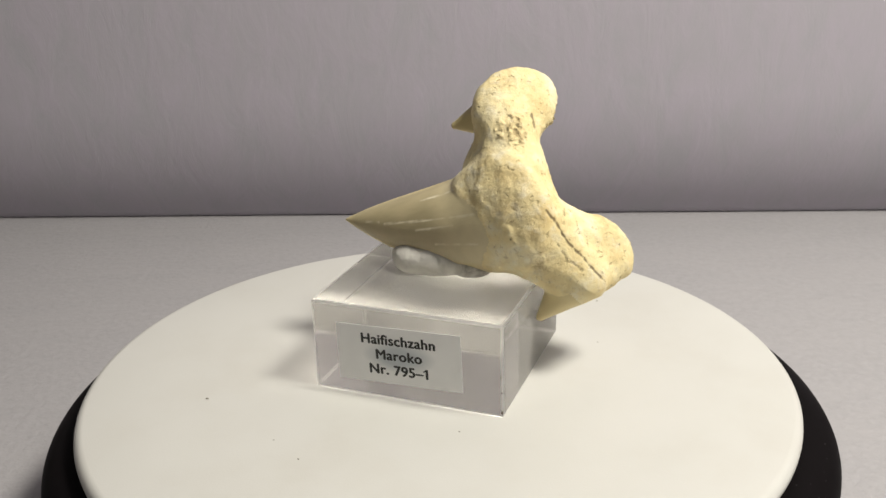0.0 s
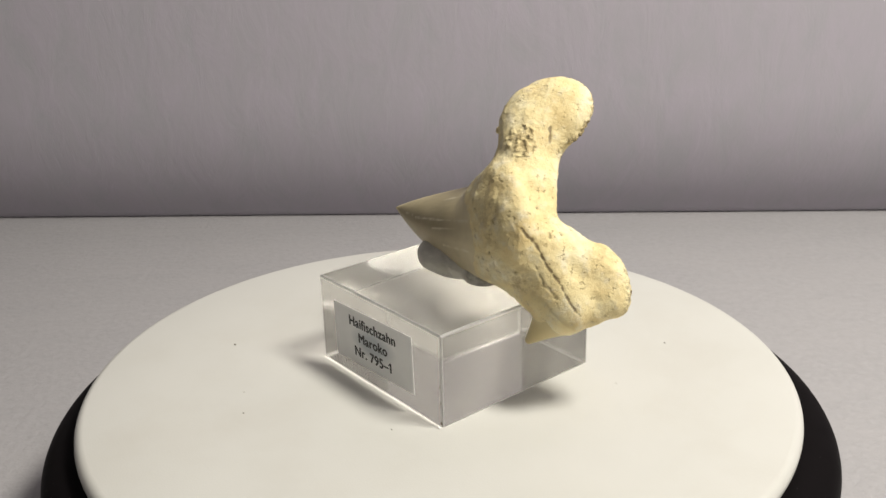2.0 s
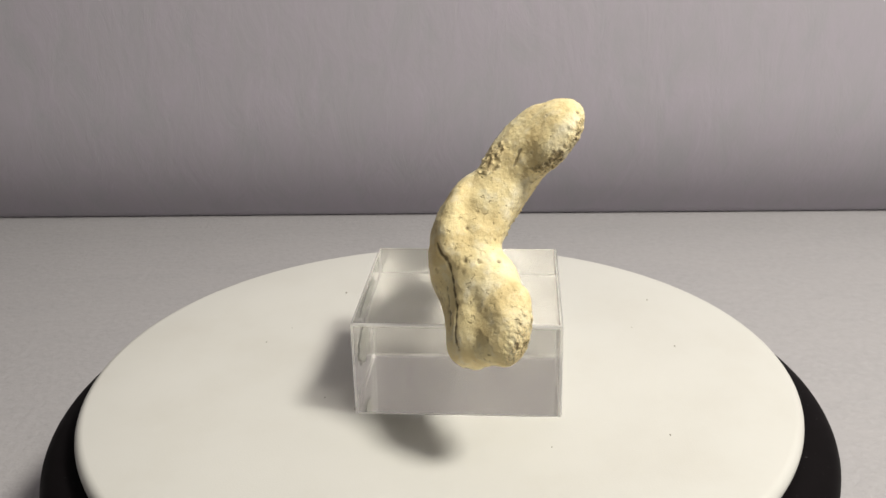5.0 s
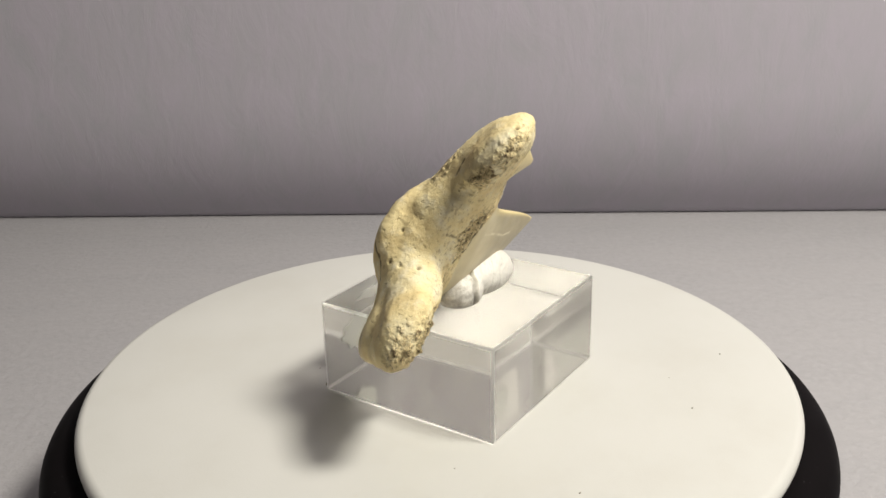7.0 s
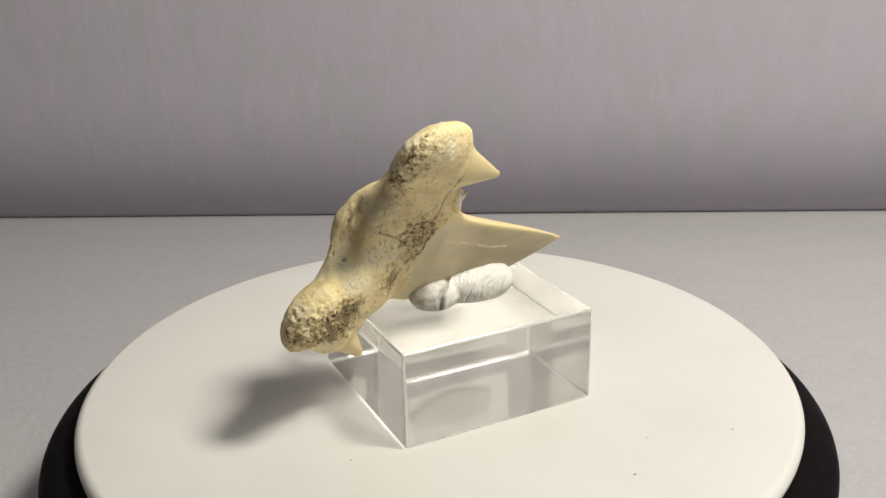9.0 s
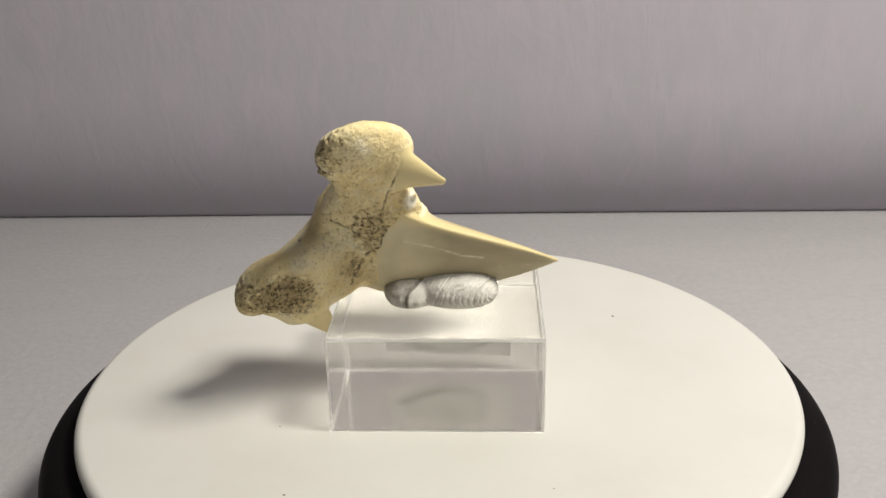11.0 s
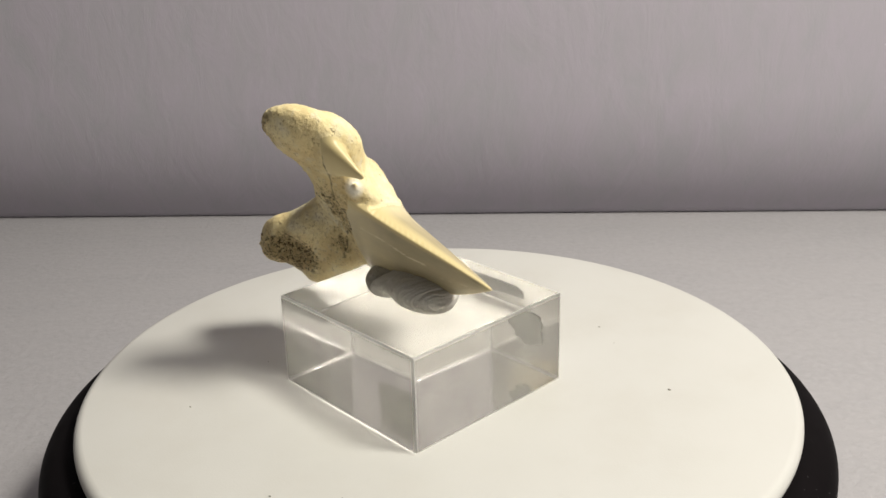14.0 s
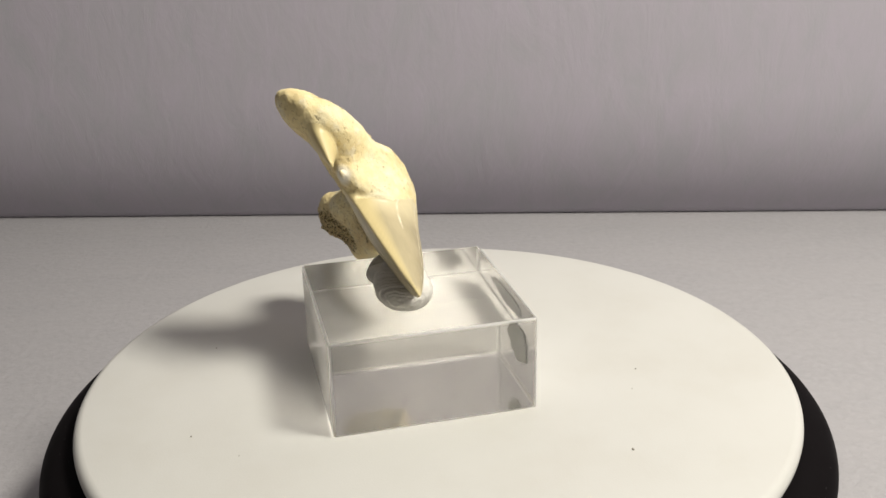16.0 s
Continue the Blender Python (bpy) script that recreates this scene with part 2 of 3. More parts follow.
# ---------------------------------------------------------------- the room
def build_room():
    x, y0, y1, z0, z1 = 1.6, -2.2, 0.75, -0.78, 1.95
    part("floor", box(-x, x, y0, y1, z0 - 0.1, z0), WOOD, smooth=False)["kind"] = "structure"
    part("ceiling", box(-x, x, y0, y1, z1, z1 + 0.1), PAINT, smooth=False)["kind"] = "structure"
    for name, b in (("wall_north", (-x - 0.1, x + 0.1, y1, y1 + 0.1)), ("wall_south", (-x - 0.1, x + 0.1, y0 - 0.1, y0)),
                    ("wall_west", (-x - 0.1, -x, y0, y1)), ("wall_east", (x, x + 0.1, y0, y1))):
        ob = part(name, box(*b, z0 - 0.1, z1 + 0.1), PAINT, smooth=False)
        tagged(ob, "plain pale painted room wall", "wall", kind="structure")


def build_backdrop():
    """A fabric panel that stands on the table, its face curved back to the foot to bring shade there."""
    bend, depth, top = 0.056, 0.0175, 0.62
    prof = [(depth * (1 - z / bend) ** 2.5, z) for z in np.linspace(0, bend, 24)] + [(0, z) for z in np.linspace(bend + 0.02, top, 12)]
    bm = bmesh.new()
    half = 0.75
    cols = []
    for x in np.linspace(-half, half, 61):
        wave = 0.0006 * noise.noise((x * 9, 0, 3))
        cols.append([bm.verts.new((x, y + wave, z)) for y, z in prof] + [bm.verts.new((x, 0.06, top)), bm.verts.new((x, 0.06, 0))])
    n = len(cols[0])
    for p, q in zip(cols, cols[1:]):
        for i in range(n):
            bm.faces.new((p[i], q[i], q[(i + 1) % n], p[(i + 1) % n]))
    bm.faces.new(cols[0][::-1])
    bm.faces.new(cols[-1])
    bmesh.ops.recalc_face_normals(bm, faces=bm.faces)
    ob = part("backdrop", bm, CLOTH)
    ob.matrix_world = pose(0, 0.2017 - depth, TABLE_Z + 0.0003, 0, 0, -2.75)
    tagged(ob, "lilac-grey woven fabric panel standing behind the table", "backdrop", kind="structure")


def build_table():
    table = tagged(new("table"), "table with light grey grained cover under the turntable", "table")
    table.matrix_world = pose(0, 0, TABLE_Z)
    part("tabletop", box(-0.85, 0.85, -0.75, 0.45, -0.03, 0, 0.004), TABLE, table, smooth=False)
    for sx in (-0.8, 0.8):
        for sy in (-0.7, 0.4):
            part("leg", box(sx - 0.025, sx + 0.025, sy - 0.025, sy + 0.025, -0.745, -0.03, 0.003), TABLE, table, smooth=False)


# ---------------------------------------------------------------- turntable
def build_turntable():
    tt = tagged(new("turntable"), "small round turntable with white platter on black base", "turntable")
    tt.matrix_world = pose(0, 0, TABLE_Z)
    h = -TABLE_Z
    prof = [(0, 0), (0.0765, 0), (0.0782, 0.0012), (0.0795, 0.008)]
    for i in range(0, 13):
        a = math.radians(90 * i / 12)
        prof.append((0.0722 + 0.0076 * math.cos(a), h - 0.0100 + 0.0050 * math.sin(a)))
    prof += [(0.060, h - 0.0050), (0, h - 0.0050)]
    base = part("base", lathe(prof, 200), BLACK, tt, "black glossy plastic base with rounded rim")
    prof = [(0, -0.0048), (0.070, -0.0048), (0.0716, -0.0042)]
    for i in range(0, 9):
        a = math.radians(-30 + 120 * i / 8)
        prof.append((0.0707 + 0.0019 * math.cos(a), -0.0019 + 0.0019 * math.sin(a)))
    prof += [(0.055, 0), (0.03, 0), (0, 0)]
    platter = part("platter", lathe(prof, 200), WHITE, tt, "smooth off-white plastic platter")
    for x, y, r in ((-39.3, -26.3, .35), (12.7, -21.7, .2), (-18.8, -35.4, .15), (-11.4, -39.6, .22), (23.9, 44.6, .25), (-12.4, 50.5, .25), (28.9, 22.9, .18),
                    (-21.5, 42.2, .16), (-37, 47.4, .25)):
        bm = bmesh.new()
        bmesh.ops.create_icosphere(bm, subdivisions=1, radius=0.75 * r / 1000)
        for v in bm.verts:
            v.co = Vector((v.co.x * 1.6 + x / 1000, v.co.y + y / 1000, v.co.z * 0.5 + r / 4000))
        part("dust_fleck", bm, DUST, platter)
    return platter, base


# ---------------------------------------------------------------- acrylic block
PLATTER_Z = -0.0002
BX0, BX1, BY0, BY1, BZ = -0.0209, 0.0189, -0.01445, 0.0250, 0.0191


def build_block():
    block = tagged(new("acrylic_block"), "clear acrylic display block with a printed label, on the platter", "display block")
    bm = box(BX0, BX1, BY0, BY1, PLATTER_Z + 0.0001, BZ, 0.0005, 3)
    for face in bm.faces:
        face.material_index = 0 if max(abs(c) for c in face.normal) > 0.9999 else 1
    body = part("body", bm, ACRYLIC, block, "clear scuffed acrylic", smooth=False)
    body.data.materials.append(FROST)
    body.visible_shadow = False  # casts none itself: the added films give its part shadow
    # films added just outside the faces: scuff haze and the block's weak shadow
    gap, skin, rim = 0.00004, 0.00008, 0.0005
    for x0, x1, y0, y1 in ((BX0 - skin, BX0 - gap, BY0 + rim, BY1 - rim), (BX1 + gap, BX1 + skin, BY0 + rim, BY1 - rim),
                           (BX0 + rim, BX1 - rim, BY0 - skin, BY0 - gap), (BX0 + rim, BX1 - rim, BY1 + gap, BY1 + skin)):
        part("side_film", box(x0, x1, y0, y1, 0.0004, BZ - rim), SCUFF_SHADING, block, "film over scuffed side face, added for haze and part shadow", smooth=False)
    part("top_film", box(BX0 + rim, BX1 - rim, BY0 + rim, BY1 - rim, BZ + gap, BZ + skin), TOP_SCUFF_SHADING, block, "film over faintly scuffed top face, added for haze and part shadow", smooth=False)
    bm = box(-0.0130, 0.0130, -0.00006, 0.00006, -0.0060, 0.0060)
    label = part("label", bm, LABEL, block, "white film label with black print", smooth=False)
    label.matrix_local = pose(-0.0023, BY0 - 0.00018, 0.0095, 0, -1.8, 0)
    bm = bmesh.new()
    ring = []
    for i in range(48):
        a = 2 * math.pi * i / 48
        r = 1 + 0.4 * noise.noise((1.7 * math.cos(a), 1.7 * math.sin(a), 5.0)) + 0.2 * noise.noise((6 * math.cos(a), 6 * math.sin(a), 1.0))
        ring.append(bm.verts.new((-0.0023 + 0.0098 * r * math.cos(a), BY0 + 0.00025, 0.0085 + 0.0036 * r * math.sin(a))))
    bm.faces.new(ring)
    ext = bmesh.ops.extrude_face_region(bm, geom=bm.faces[:])
    for g in ext["geom"]:
        if isinstance(g, bmesh.types.BMVert):
            g.co.y -= 0.0001
    bmesh.ops.recalc_face_normals(bm, faces=bm.faces)
    part("adhesive_patch", bm, GLUE, block, "grey patch of glue behind the label", smooth=False)
    for x, z, r in ((0.0184, 0.0085, 0.00022), (0.0186, 0.0052, 0.00018), (0.0182, 0.0038, 0.00016), (0.0187, 0.0010, 0.0003), (0.0180, 0.0068, 0.00014)):
        bm2 = bmesh.new()
        bmesh.ops.create_icosphere(bm2, subdivisions=1, radius=r)
        for v in bm2.verts:
            v.co = Vector((v.co.x + x, v.co.y * 0.3 + BY0 - 0.00006, v.co.z * 1.5 + z))
        part("dirt_fleck", bm2, DIRT, block)
    for words, z in (("Haifischzahn", 0.00235), ("Maroko", -0.00085), ("Nr. 795–1", -0.00405)):
        cu = bpy.data.curves.new("lettering", "FONT")
        cu.body, cu.size, cu.align_x, cu.space_character = words, 0.00295, "CENTER", 1.06
        tmp = new("lettering_curve", cu)
        me = bpy.data.meshes.new_from_object(tmp.evaluated_get(bpy.context.evaluated_depsgraph_get()))
        bpy.data.objects.remove(tmp)
        bm = bmesh.new()
        # printed strokes a little bolder than the outline
        for k, (dx, dy) in enumerate(((0, 0), (0.00012, 0), (-0.00012, 0), (0, 0.00008), (0, -0.00008))):
            me.transform(Matrix.Translation((dx, dy, k * 0.000002)))
            bm.from_mesh(me)
            me.transform(Matrix.Translation((-dx, -dy, -k * 0.000002)))
        if words[-1] == "1":
            # the figure's slanted flag
            x1, y1 = max(v.co.x for v in bm.verts), max(v.co.y for v in bm.verts)
            x0 = x1 - 0.00038
            bm.faces.new([bm.verts.new((x, y, 0.000004)) for x, y in ((x0, y1), (x0 - 0.00062, y1 - 0.00050), (x0 - 0.00062, y1 - 0.00082), (x0, y1 - 0.00042))])
        ob = part("lettering", bm, INK, label, "black printed words", smooth=False)
        ob.matrix_local = pose(0, -0.00009, z, 90, 0, 0)
    return block


# ---------------------------------------------------------------- shark tooth
# Tooth space in millimetres: a along the crown to its tip, b up to the larger root lobe, n out of the bulging face.
TOOTH_O = Vector((14, 11, 35))
TOOTH_A, TOOTH_B, TOOTH_N = Vector((-0.9788, -0.1389, -0.1507)), Vector((-0.194, 0.3912, 0.8996)), Vector((0.066, -0.9097, 0.4099))
TOOTH_M = Matrix.Translation(TOOTH_O * 0.001) @ Matrix((TOOTH_A, -TOOTH_B, TOOTH_N)).transposed().to_4x4()
TIP = (38.64, -0.05, -3.30)
# a, b, n, three radii, turn in the plane, lean
LOBES = ((-0.52, 20.19, -2.22, 7.96, 9.07, 3.76, 0.77, -0.44),
         (1.10, 10.41, 2.11, 4.89, 12.78, 3.92, -0.24, -0.21),
         (3.21, -2.77, 3.43, 11.01, 11.87, 4.47, 1.13, 0.46),
         (-4.23, -8.38, -0.07, 7.50, 9.33, 4.93, -0.08, 0.26),
         (-11.76, -10.08, -4.17, 4.53, 9.59, 4.27, -0.53, 0.09),
         (-17.00, -10.38, -7.08, 3.49, 6.80, 3.53, -0.44, 0.12),
         (-9.42, -16.29, -3.00, 4.94, 5.68, 4.06, -0.23, 0.59),
         (2.47, 4.25, 0.12, 8.98, 11.04, 3.49, -0.17, -0.23))
# edge curves, middle plane, tilt, fullness of both faces
CROWN = (11.49, 4.91, 5.03, -14.91, -13.46, -10.61, -2.42, -3.84, -0.06, 10.65, 7.64, 1.12, 1.21)
CUSP_UPPER = ((4.6, 18.7, -2.9), (13.2, 17.7, -4.3), 5.1, 0.9, 2.1, 1.0)
CUSP_LOWER = ((-10.87, -15.89, -2.10), (-1.9, -23.6, -5.3), 6.01, 0.95, 1.6)


def ellipsoid(q, e):
    d = q - np.array(e[:3])
    cz, sz, cx, sx = math.cos(e[6]), math.sin(e[6]), math.cos(e[7]), math.sin(e[7])
    x, y, z = d[:, 0] * cz + d[:, 1] * sz, -d[:, 0] * sz + d[:, 1] * cz, d[:, 2]
    y, z = y * cx + z * sx, -y * sx + z * cx
    k0 = np.sqrt((x / e[3]) ** 2 + (y / e[4]) ** 2 + (z / e[5]) ** 2) + 1e-6
    k1 = np.sqrt((x / e[3] ** 2) ** 2 + (y / e[4] ** 2) ** 2 + (z / e[5] ** 2) ** 2) + 1e-6
    return k0 * (k0 - 1) / k1


def soft_min(x, y, k):
    h = np.maximum(k - abs(x - y), 0) / k
    return np.minimum(x, y) - h * h * k * 0.25


def blobs(q, lobes, k):
    f = ellipsoid(q, lobes[0])
    for e in lobes[1:]:
        f = soft_min(f, ellipsoid(q, e), k)
    return f


def bezier(s, p0, p1, p2):
    return (1 - s) ** 2 * p0 + 2 * s * (1 - s) * p1 + s * s * p2


def to_space(p):
    """From tooth millimetres to the tooth object's metres."""
    return p * np.array([0.001, -0.001, 0.001])


def near_line(p, line):
    """Distance in the tooth's plane from a polyline."""
    best = np.full(len(p), 99.0)
    for (x0, y0), (x1, y1) in zip(line, line[1:]):
        d = np.array([x1 - x0, y1 - y0])
        h = np.clip(((p[:, :2] - (x0, y0)) @ d) / (d @ d), 0, 1)
        best = np.minimum(best, np.linalg.norm(p[:, :2] - (x0, y0) - h[:, None] * d, axis=1))
    return best


def ball(p, c, r):
    """1 at c, falling softly to 0 at distance r."""
    return np.clip(1.4 * (1 - np.linalg.norm((p - np.array(c)) / np.array(r), axis=1)), 0, 1)


def cubic(s, p0, p1, p2, p3):
    return (1 - s) ** 3 * p0 + 3 * s * (1 - s) ** 2 * p1 + 3 * s * s * (1 - s) * p2 + s ** 3 * p3


def crown_section(q):
    """Where q lies across the crown: along it, across it from edge to edge, and the height of its two faces."""
    hi0, hi1, hi2, lo0, lo1, lo2, n0, n1, tilt, f0, f1, g0, g1 = CROWN
    s = np.clip(q[:, 0] / TIP[0], 0, 1)
    hi, lo, nm = cubic(s, hi0, hi1, hi2, TIP[1] + 0.1), cubic(s, lo0, lo1, lo2, TIP[1] - 0.1), bezier(s, n0, n1, TIP[2])
    mid, half = (hi + lo) / 2, np.maximum((hi - lo) / 2, 0.1)
    u = (q[:, 1] - mid) / half
    w = 1 - np.clip(u, -1, 1) ** 2
    plane = nm + tilt * (q[:, 1] - mid) * (1 - 0.5 * s)
    return s, u, half, plane + bezier(s, f0, f1, 0.15) * w ** 0.6 + 0.12, plane - bezier(s, g0, g1, 0.15) * w - 0.12 + 3.2 * np.clip((8 - q[:, 0]) / 6.5, 0, 1) ** 1.6


def crown_field(q):
    s, u, half, front, back = crown_section(q)
    f = np.maximum((abs(u) - 1) * half * 0.95, np.maximum(q[:, 2] - front, back - q[:, 2]) * 0.85)
    return np.maximum(f, np.maximum(q[:, 0] - TIP[0], 1.5 + 0.7 * np.sin(0.9 * q[:, 1]) + 0.4 * np.sin(2.3 * q[:, 1] + 1) - q[:, 0]))


def cusp_field(q, base, tip, r0, r1, flat, taper=1.0):
    base, tip = np.array(base), np.array(tip)
    d = tip - base
    h = np.clip(((q - base) @ d) / (d @ d), 0, 1)
    w = (q - base - h[:, None] * d) * np.array([1, 1, flat])
    return (np.linalg.norm(w, axis=1) - (r1 + (r0 - r1) * (1 - h) ** taper)) / flat ** 0.5


def tooth_fields(q):
    return blobs(q, LOBES, 4.0), crown_field(q), cusp_field(q, *CUSP_UPPER), cusp_field(q, *CUSP_LOWER)


def tooth_field(q):
    root, crown, upper, lower = tooth_fields(q)
    chip = np.minimum(ellipsoid(q, (8.0, 10.8, -2.6, 1.2, 2.0, 1.0, 0.5, 0)), cusp_field(q, (8.2, 10.2, -2.4), (9.6, 13.2, -3.2), 1.0, 0.1, 1.0))
    return soft_min(soft_min(soft_min(soft_min(root, crown, 2.4), upper, 1.0), lower, 1.0), chip, 1.0)


def thin_line(v, line, width, wobble):
    return np.clip(1.25 - np.abs(near_line(v, line) + wobble) / width, 0, 1)


def build_tooth():
    tooth = tagged(new("shark_tooth"), "cream fossil shark tooth with rough root and grey-beige crown", "fossil tooth")
    v, f = surface_net(tooth_field, (-25, -27, -14), (40, 31, 14), 0.28)
    root, crown, upper, lower = tooth_fields(v)
    wave = fractal(v, 0.35, 3)
    fine = fractal(v, 0.9, 2)
    grit = fractal(v, 1.25, 2)
    front = v[:, 2] > 0
    # worn and spongy places
    spongy = np.maximum.reduce([1.6 * ball(v, (-11.5, -11.0, -9.0), (9.2, 6.4, 4.3)), 0.45 * ball(v, (-20.8, -11.5, -9.0), (3.5, 7, 4.5)),
                                0.4 * ball(v, (-7.5, 23.5, -6.5), (4.5, 6, 4)), 0.75 * ball(v, (-8, 16, -3.2), (4.5, 8, 3.8)),
                                0.65 * ball(v, (2.5, 3.5, -4.2), (4.5, 8.5, 2.5)), 0.55 * ball(v, (0.0, -6.0, -4.0), (2.5, 4, 2.5)),
                                0.16 * ball(v, (-1.0, 13.5, 5.5), (4, 4, 3))])
    spongy = np.clip(spongy + 0.5 * fine * (spongy > 0.02), 0, 1)
    grime_shade = np.maximum.reduce([ball(v, (-4.7, -13.2, 4.2), (4.5, 4, 4)), ball(v, (-1.0, 13.8, 5.2), (4.5, 4.5, 3)), 0.7 * ball(v, (1.2, 23.6, 1.5), (3, 3, 3)),
                               0.55 * ball(v, (0.5, -1.0, 9.5), (6, 10, 4)), 0.6 * ball(v, (-9, 13, -3), (5, 12, 5)), 0.5 * ball(v, (4.5, 9, 5), (4, 4, 4)),
                               0.5 * ball(v, (-18, -6, -5), (6, 6, 6)), 0.4 * ball(v, (-3, 2, -4.5), (9, 9, 3)), 0.3 * ball(v, (0, 15, -6), (7, 9, 3))])
    w = 0.35 * fine
    crack = thin_line(v, [(-7.0, -3.5), (-8.7, -7.2), (-9.9, -9.8), (-12.4, -12.7), (-14.5, -15.7), (-16, -17.4)], 0.27, 0.6 * w) * (v[:, 2] > -3)
    crack = np.maximum(crack, 0.7 * thin_line(v, [(-8.0, -10.0), (-9.5, -13), (-12, -15)], 0.3, w) * front)
    crack = np.maximum(crack, 0.8 * thin_line(v, [(-4.7, 3.8), (-2.0, 3.2), (0.4, 2.0)], 0.32, w) * (v[:, 2] < 0))
    crack = np.maximum(crack, 0.8 * thin_line(v, [(5.8, 21.9), (4.5, 14.4), (3.6, 7.5)], 0.22, 0.5 * w) * (v[:, 2] < -2))
    crack = np.maximum(crack, 0.9 * thin_line(v, [(3.6, 7.5), (4.9, 5.0), (4.9, -0.2), (2.6, -2.4), (0.1, -9.9)], 0.34, 1.5 * w) * (v[:, 2] < -2))
    crack = np.maximum(crack, 0.8 * thin_line(v, [(-4.2, 17.0), (-4.6, 13.8)], 0.25, w) * front)
    holes = np.zeros(len(v))
    for c, r in (((-9.8, -4.2, 3.6), 0.7), ((-7.1, 0.9, 5.0), 0.6), ((-10.8, -3.2, 1.4), 0.6), ((-5.7, 26.7, -5.0), 0.6), ((-10.4, -1.8, -1.9), 0.7), ((-11.7, -18.6, 0.6), 0.6),
                 ((-3.9, 26.0, -3.3), 0.5), ((-10.2, -2.6, 3.0), 0.5), ((-3.0, -6.8, 8.0), 0.4), ((0.5, -8.5, 7.8), 0.4)):
        holes = np.maximum(holes, np.clip(1.3 * (1 - np.linalg.norm(v - np.array(c), axis=1) / r), 0, 1))
    crack = np.maximum(crack, holes)
    # which part each place belongs to
    enamel = crown < root + 0.25 * wave
    cusp_a = (upper < np.minimum(root, crown) + 0.15 * wave) & (v[:, 0] > 5.5)
    cusp_b = (lower < np.minimum(root, crown) + 0.2 * wave) & ((v[:, 0] + 10.9) * 9.2 - (v[:, 1] + 15.9) * 7.9 > 48)
    kind = np.where(cusp_a, 2, np.where(cusp_b, 3, np.where(enamel, 1, 0)))
    me0 = mesh_from("tooth_form", v, f)
    nrm = np.zeros(len(v) * 3, np.float32)
    me0.vertices.foreach_get("normal", nrm)
    nrm = nrm.reshape(-1, 3)
    bpy.data.meshes.remove(me0)
    spongy = spongy * np.where(v[:, 0] < -5, np.clip(0.75 - 1.6 * nrm[:, 2], 0, 1), 1)
    porous = np.clip(-nrm[:, 2] * 1.3 - 0.1 + 0.35 * wave, 0, 1)
    spongy = np.maximum(spongy, 0.08 * porous)
    # rearward faces toned all over: part of their shade painted in
    grime_shade = np.maximum(grime_shade, 0.16 * porous)
    bony = np.clip((np.minimum.reduce([crown, upper, lower]) - root) * 1.2 + 0.2, 0, 1)
    lift = bony * (fractal(v, 0.16, 2) * 0.40 + wave * 0.13 + fine * (0.06 + 0.42 * spongy) + grit * (0.02 + 0.65 * spongy) - 0.45 * spongy * (v[:, 2] < -3)) + 0.12 * bony - 0.12 * crack - 0.3 * holes
    v = v + nrm * lift[:, None]
    s, u, half, fr, ba = crown_section(v)
    edge = np.clip((np.abs(u) - 0.86) * 9, 0, 1) * 0.95 + np.clip((s - 0.93) * 10, 0, 0.6)
    vein = np.zeros(len(v))
    for line, side in (([(28.6, -2.3), (17.8, -2.8), (7.8, -2.9)], 1), ([(21.2, -4.5), (12.7, -4.5)], 1), ([(17.1, -7.7), (7.7, -8.7)], 1), ([(20, 1.7), (15.4, 2.3), (7.8, 3.7)], 1),
                       ([(8.9, 2.4), (15.4, 1.3), (19.7, 0.1), (24, -0.1)], 0), ([(27.4, -2.1), (33.2, -1.3)], 0), ([(12, -7.5), (20, -6.8)], 0)):
        vein = np.maximum(vein, thin_line(v, line, 0.21, 0.12 * fine) * (front if side else ~front) * np.clip(0.7 + 1.2 * wave, 0, 1))
    chip = np.clip(2 * ball(v, (8.4, 11.3, -2.6), (1.9, 2.7, 1.9)), 0, 1)
    neck = np.clip(1.05 - (root - crown + 0.5 * wave) / 4.0, 0, 1) ** 1.3
    fk = kind[f].max(1)
    looks = ((0, "root", ROOT, "cream chalky root with brown pores and a crack"), (1, "crown", ENAMEL, "smooth grey-beige enamel crown with yellowish edges"),
             (2, "cusplet", CUSP, "small pointed side cusp of yellowish enamel"), (3, "cusplet", CUSP, "small blunt side cusp of yellowish enamel"))
    space = to_space(v)
    for k, name, mat, words in looks:
        ff = f[fk == k]
        used = np.unique(ff)
        back_to = np.zeros(len(v), int)
        back_to[used] = np.arange(len(used))
        me = mesh_from(name, space[used], back_to[ff][:, ::-1])
        for key, val in (("rough", spongy), ("grime_shade", grime_shade), ("crack", crack), ("edge", edge), ("vein", vein), ("chip", chip), ("neck", neck), ("pore", porous)):
            add_attribute(me, key, val[used])
        part(name, me, mat, tooth, words)
    return tooth


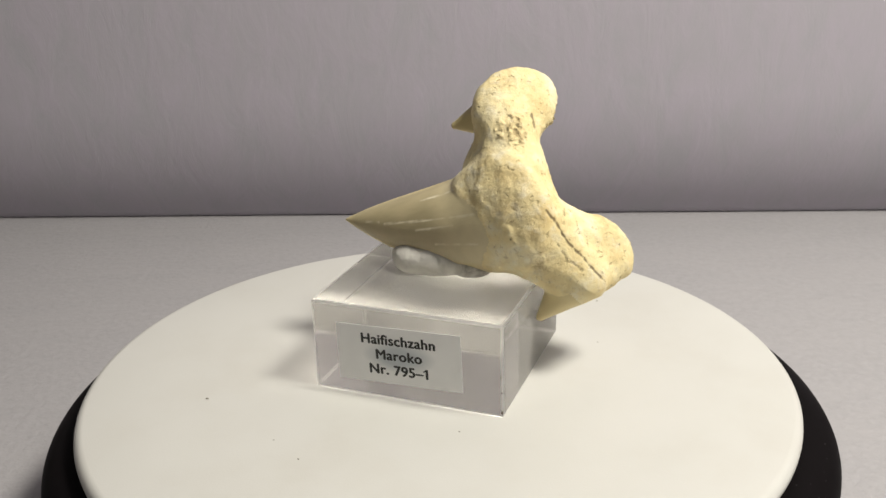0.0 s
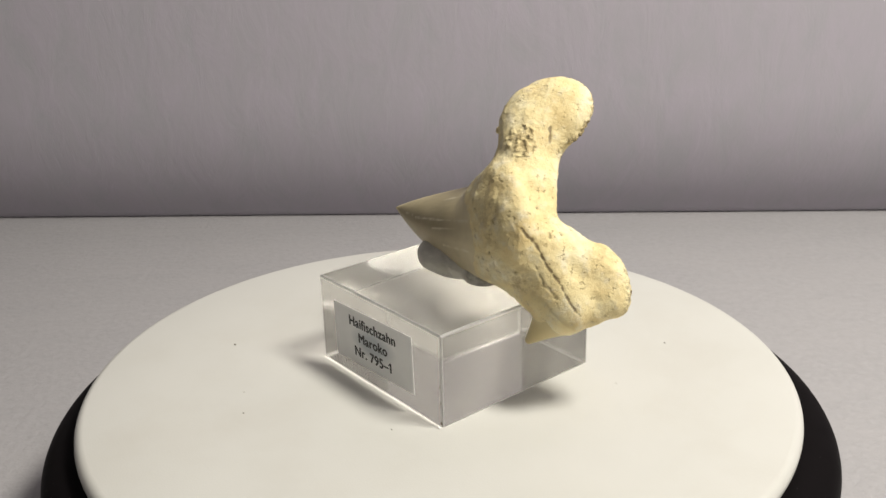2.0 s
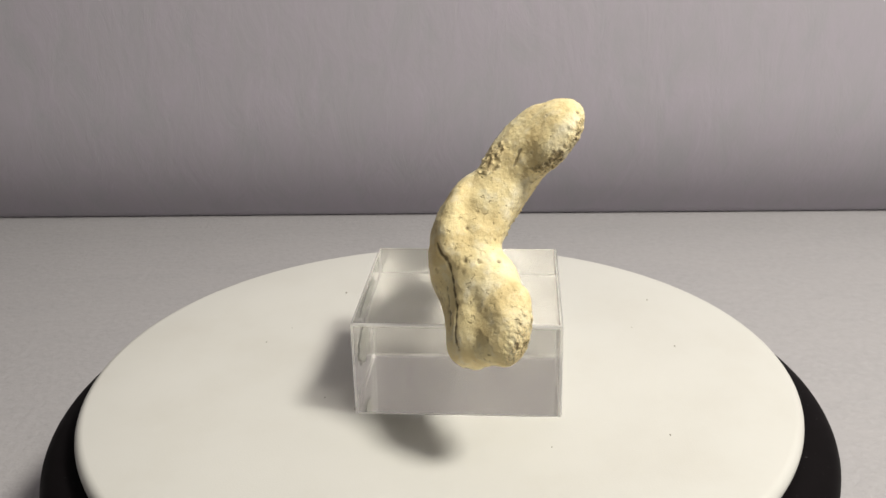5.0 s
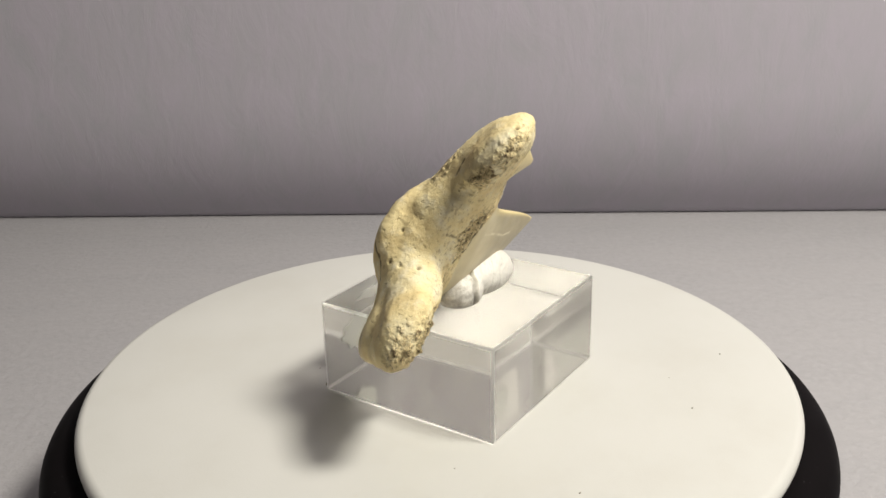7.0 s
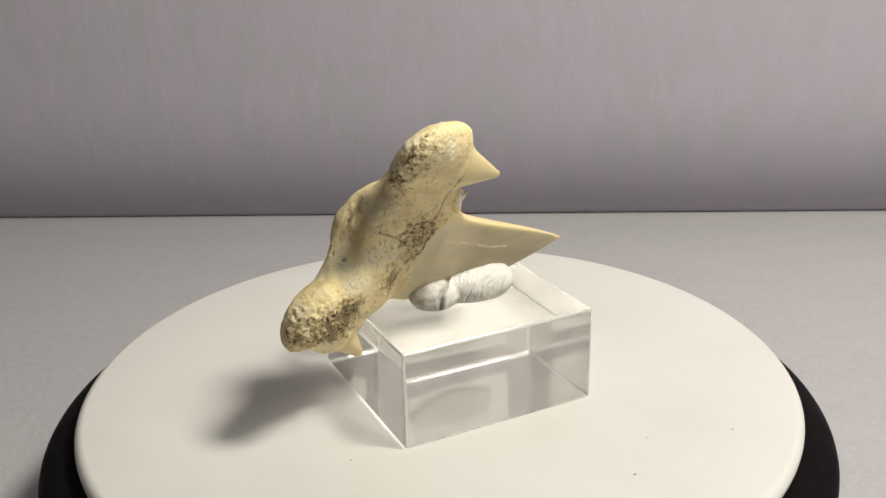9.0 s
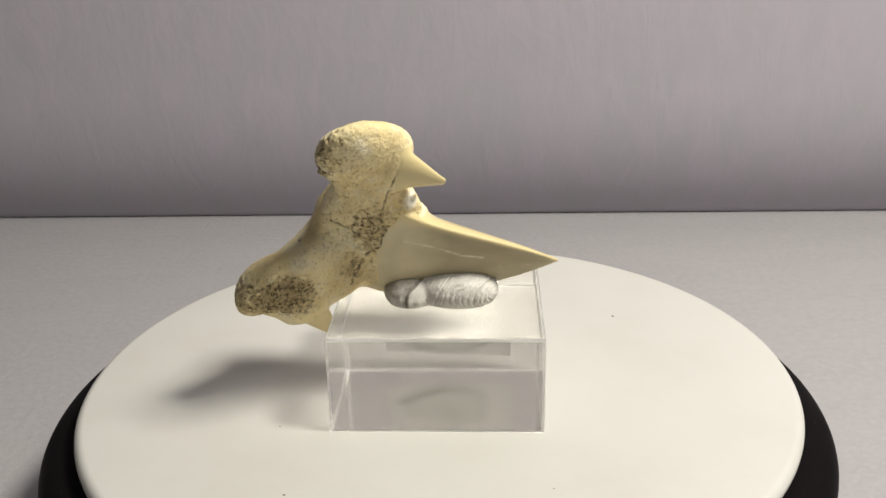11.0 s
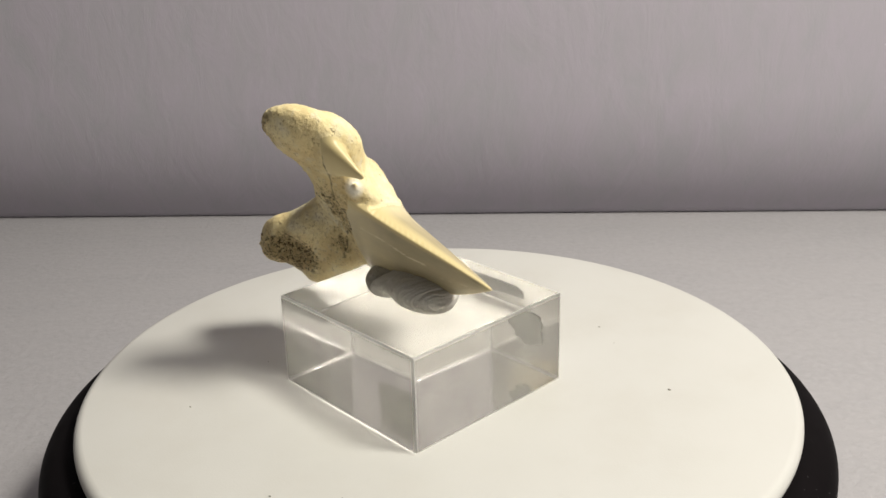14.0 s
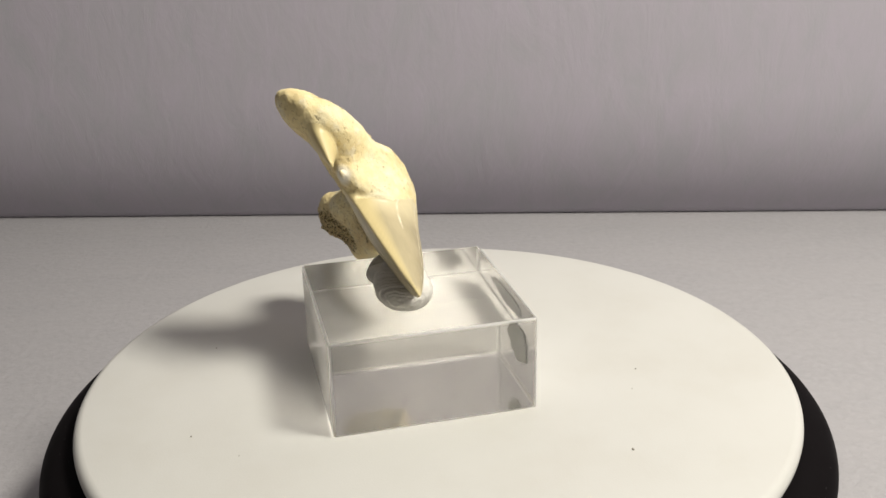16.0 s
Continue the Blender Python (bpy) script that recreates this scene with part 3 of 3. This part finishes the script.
# ---------------------------------------------------------------- putty
def build_putty():
    """A rolled lump with a twisted rear side, and a smaller pinched lobe under the tooth's neck."""
    def field(q):
        f = ellipsoid(q, (-4.2, 7.9, 2.7, 8.4, 5.4, 4.3, -0.1, 0))
        f = soft_min(f, ellipsoid(q, (-7.6, 7.3, 2.6, 4.6, 4.7, 3.7, 0.0, 0)), 1.2)
        f = soft_min(f, ellipsoid(q, (4.6, 8.6, 2.2, 4.9, 4.4, 3.5, -0.3, 0)), 0.6)
        return np.maximum(f, -q[:, 2])
    v, f = surface_net(field, (-14, 1, -0.6), (12, 15, 8.4), 0.2)
    bend = fractal(v, 0.18, 2)
    grain = fractal(v, 0.7, 2)
    rear = np.clip((v[:, 1] - 6.5) / 3, 0, 1)
    # the roll's twist: each groove leans and curls towards the block
    twist = v[:, 0] - 0.55 * (v[:, 1] - 8) + 0.10 * (v[:, 2] - 1.0) ** 2 + 1.1 * bend
    crease = np.zeros(len(v))
    for at, deep, wide in ((-10.4, 0.3, 0.6), (-6.1, 0.3, 0.3), (-3.2, 0.35, 0.26), (-0.6, 0.2, 0.22), (2.9, 0.75, 0.7)):
        crease += deep * np.clip(1 - np.abs(twist - at) / wide, 0, 1)
    crease = crease * (0.25 + 0.75 * rear)
    # a raised lip beside the pinched lobe
    lip = np.clip(1 - np.abs(twist - 1.9) / 0.8, 0, 1) * rear
    ridges = (np.sin(twist * 7.0 + 2.5 * grain) + 0.6 * np.sin(twist * 12.6 + 1.3)) * (0.25 + 0.75 * rear) * (v[:, 0] < 2.4)
    c = np.array([-1, 8, 2.5])
    out = (v - c) * np.array([0.4, 1, 1])
    out = out / np.linalg.norm(out, axis=1)[:, None]
    amt = (0.07 * ridges + 0.20 * bend + 0.05 * grain + 0.35 * lip - crease) * np.clip(v[:, 2], 0, 1)
    stain = np.clip((v[:, 0] - 2.6) / 2.0, 0, 1) * 0.9
    v = v + out * amt[:, None]
    me = mesh_from("putty", v * 0.001, f)
    # mask for the painted shade of grooves and of dips between ridges
    add_attribute(me, "crease", np.clip(crease * 1.3 - 0.12 + 0.12 * np.clip(-ridges, 0, 1), 0, 1))
    add_attribute(me, "stain", stain)
    putty = part("putty", me, PUTTY)
    return tagged(putty, "kneaded grey-white putty lump holding the tooth on the block", "putty")


build_room()
build_backdrop()
build_table()
PLATTER, BASE = build_turntable()
BLOCK = build_block()
TOOTH = build_tooth()
LUMP = build_putty()


def motions():
    """The platter turns, and all that stands on it turns with it."""
    times = [0.5 * i for i in range(33)]
    for thing, rest in ((PLATTER, pose(-0.00011, 0.00010, PLATTER_Z - TABLE_Z)), (BASE, pose(0.00026, 0.00011, 0)), (BLOCK, pose(0, 0, 0)), (TOOTH, TOOTH_M), (LUMP, pose(0, 0, BZ + 0.0001))):
        walk(thing, [(t, pose(0, 0, 0, 0, 0, math.degrees(spin(t))) @ rest) for t in times])


motions()
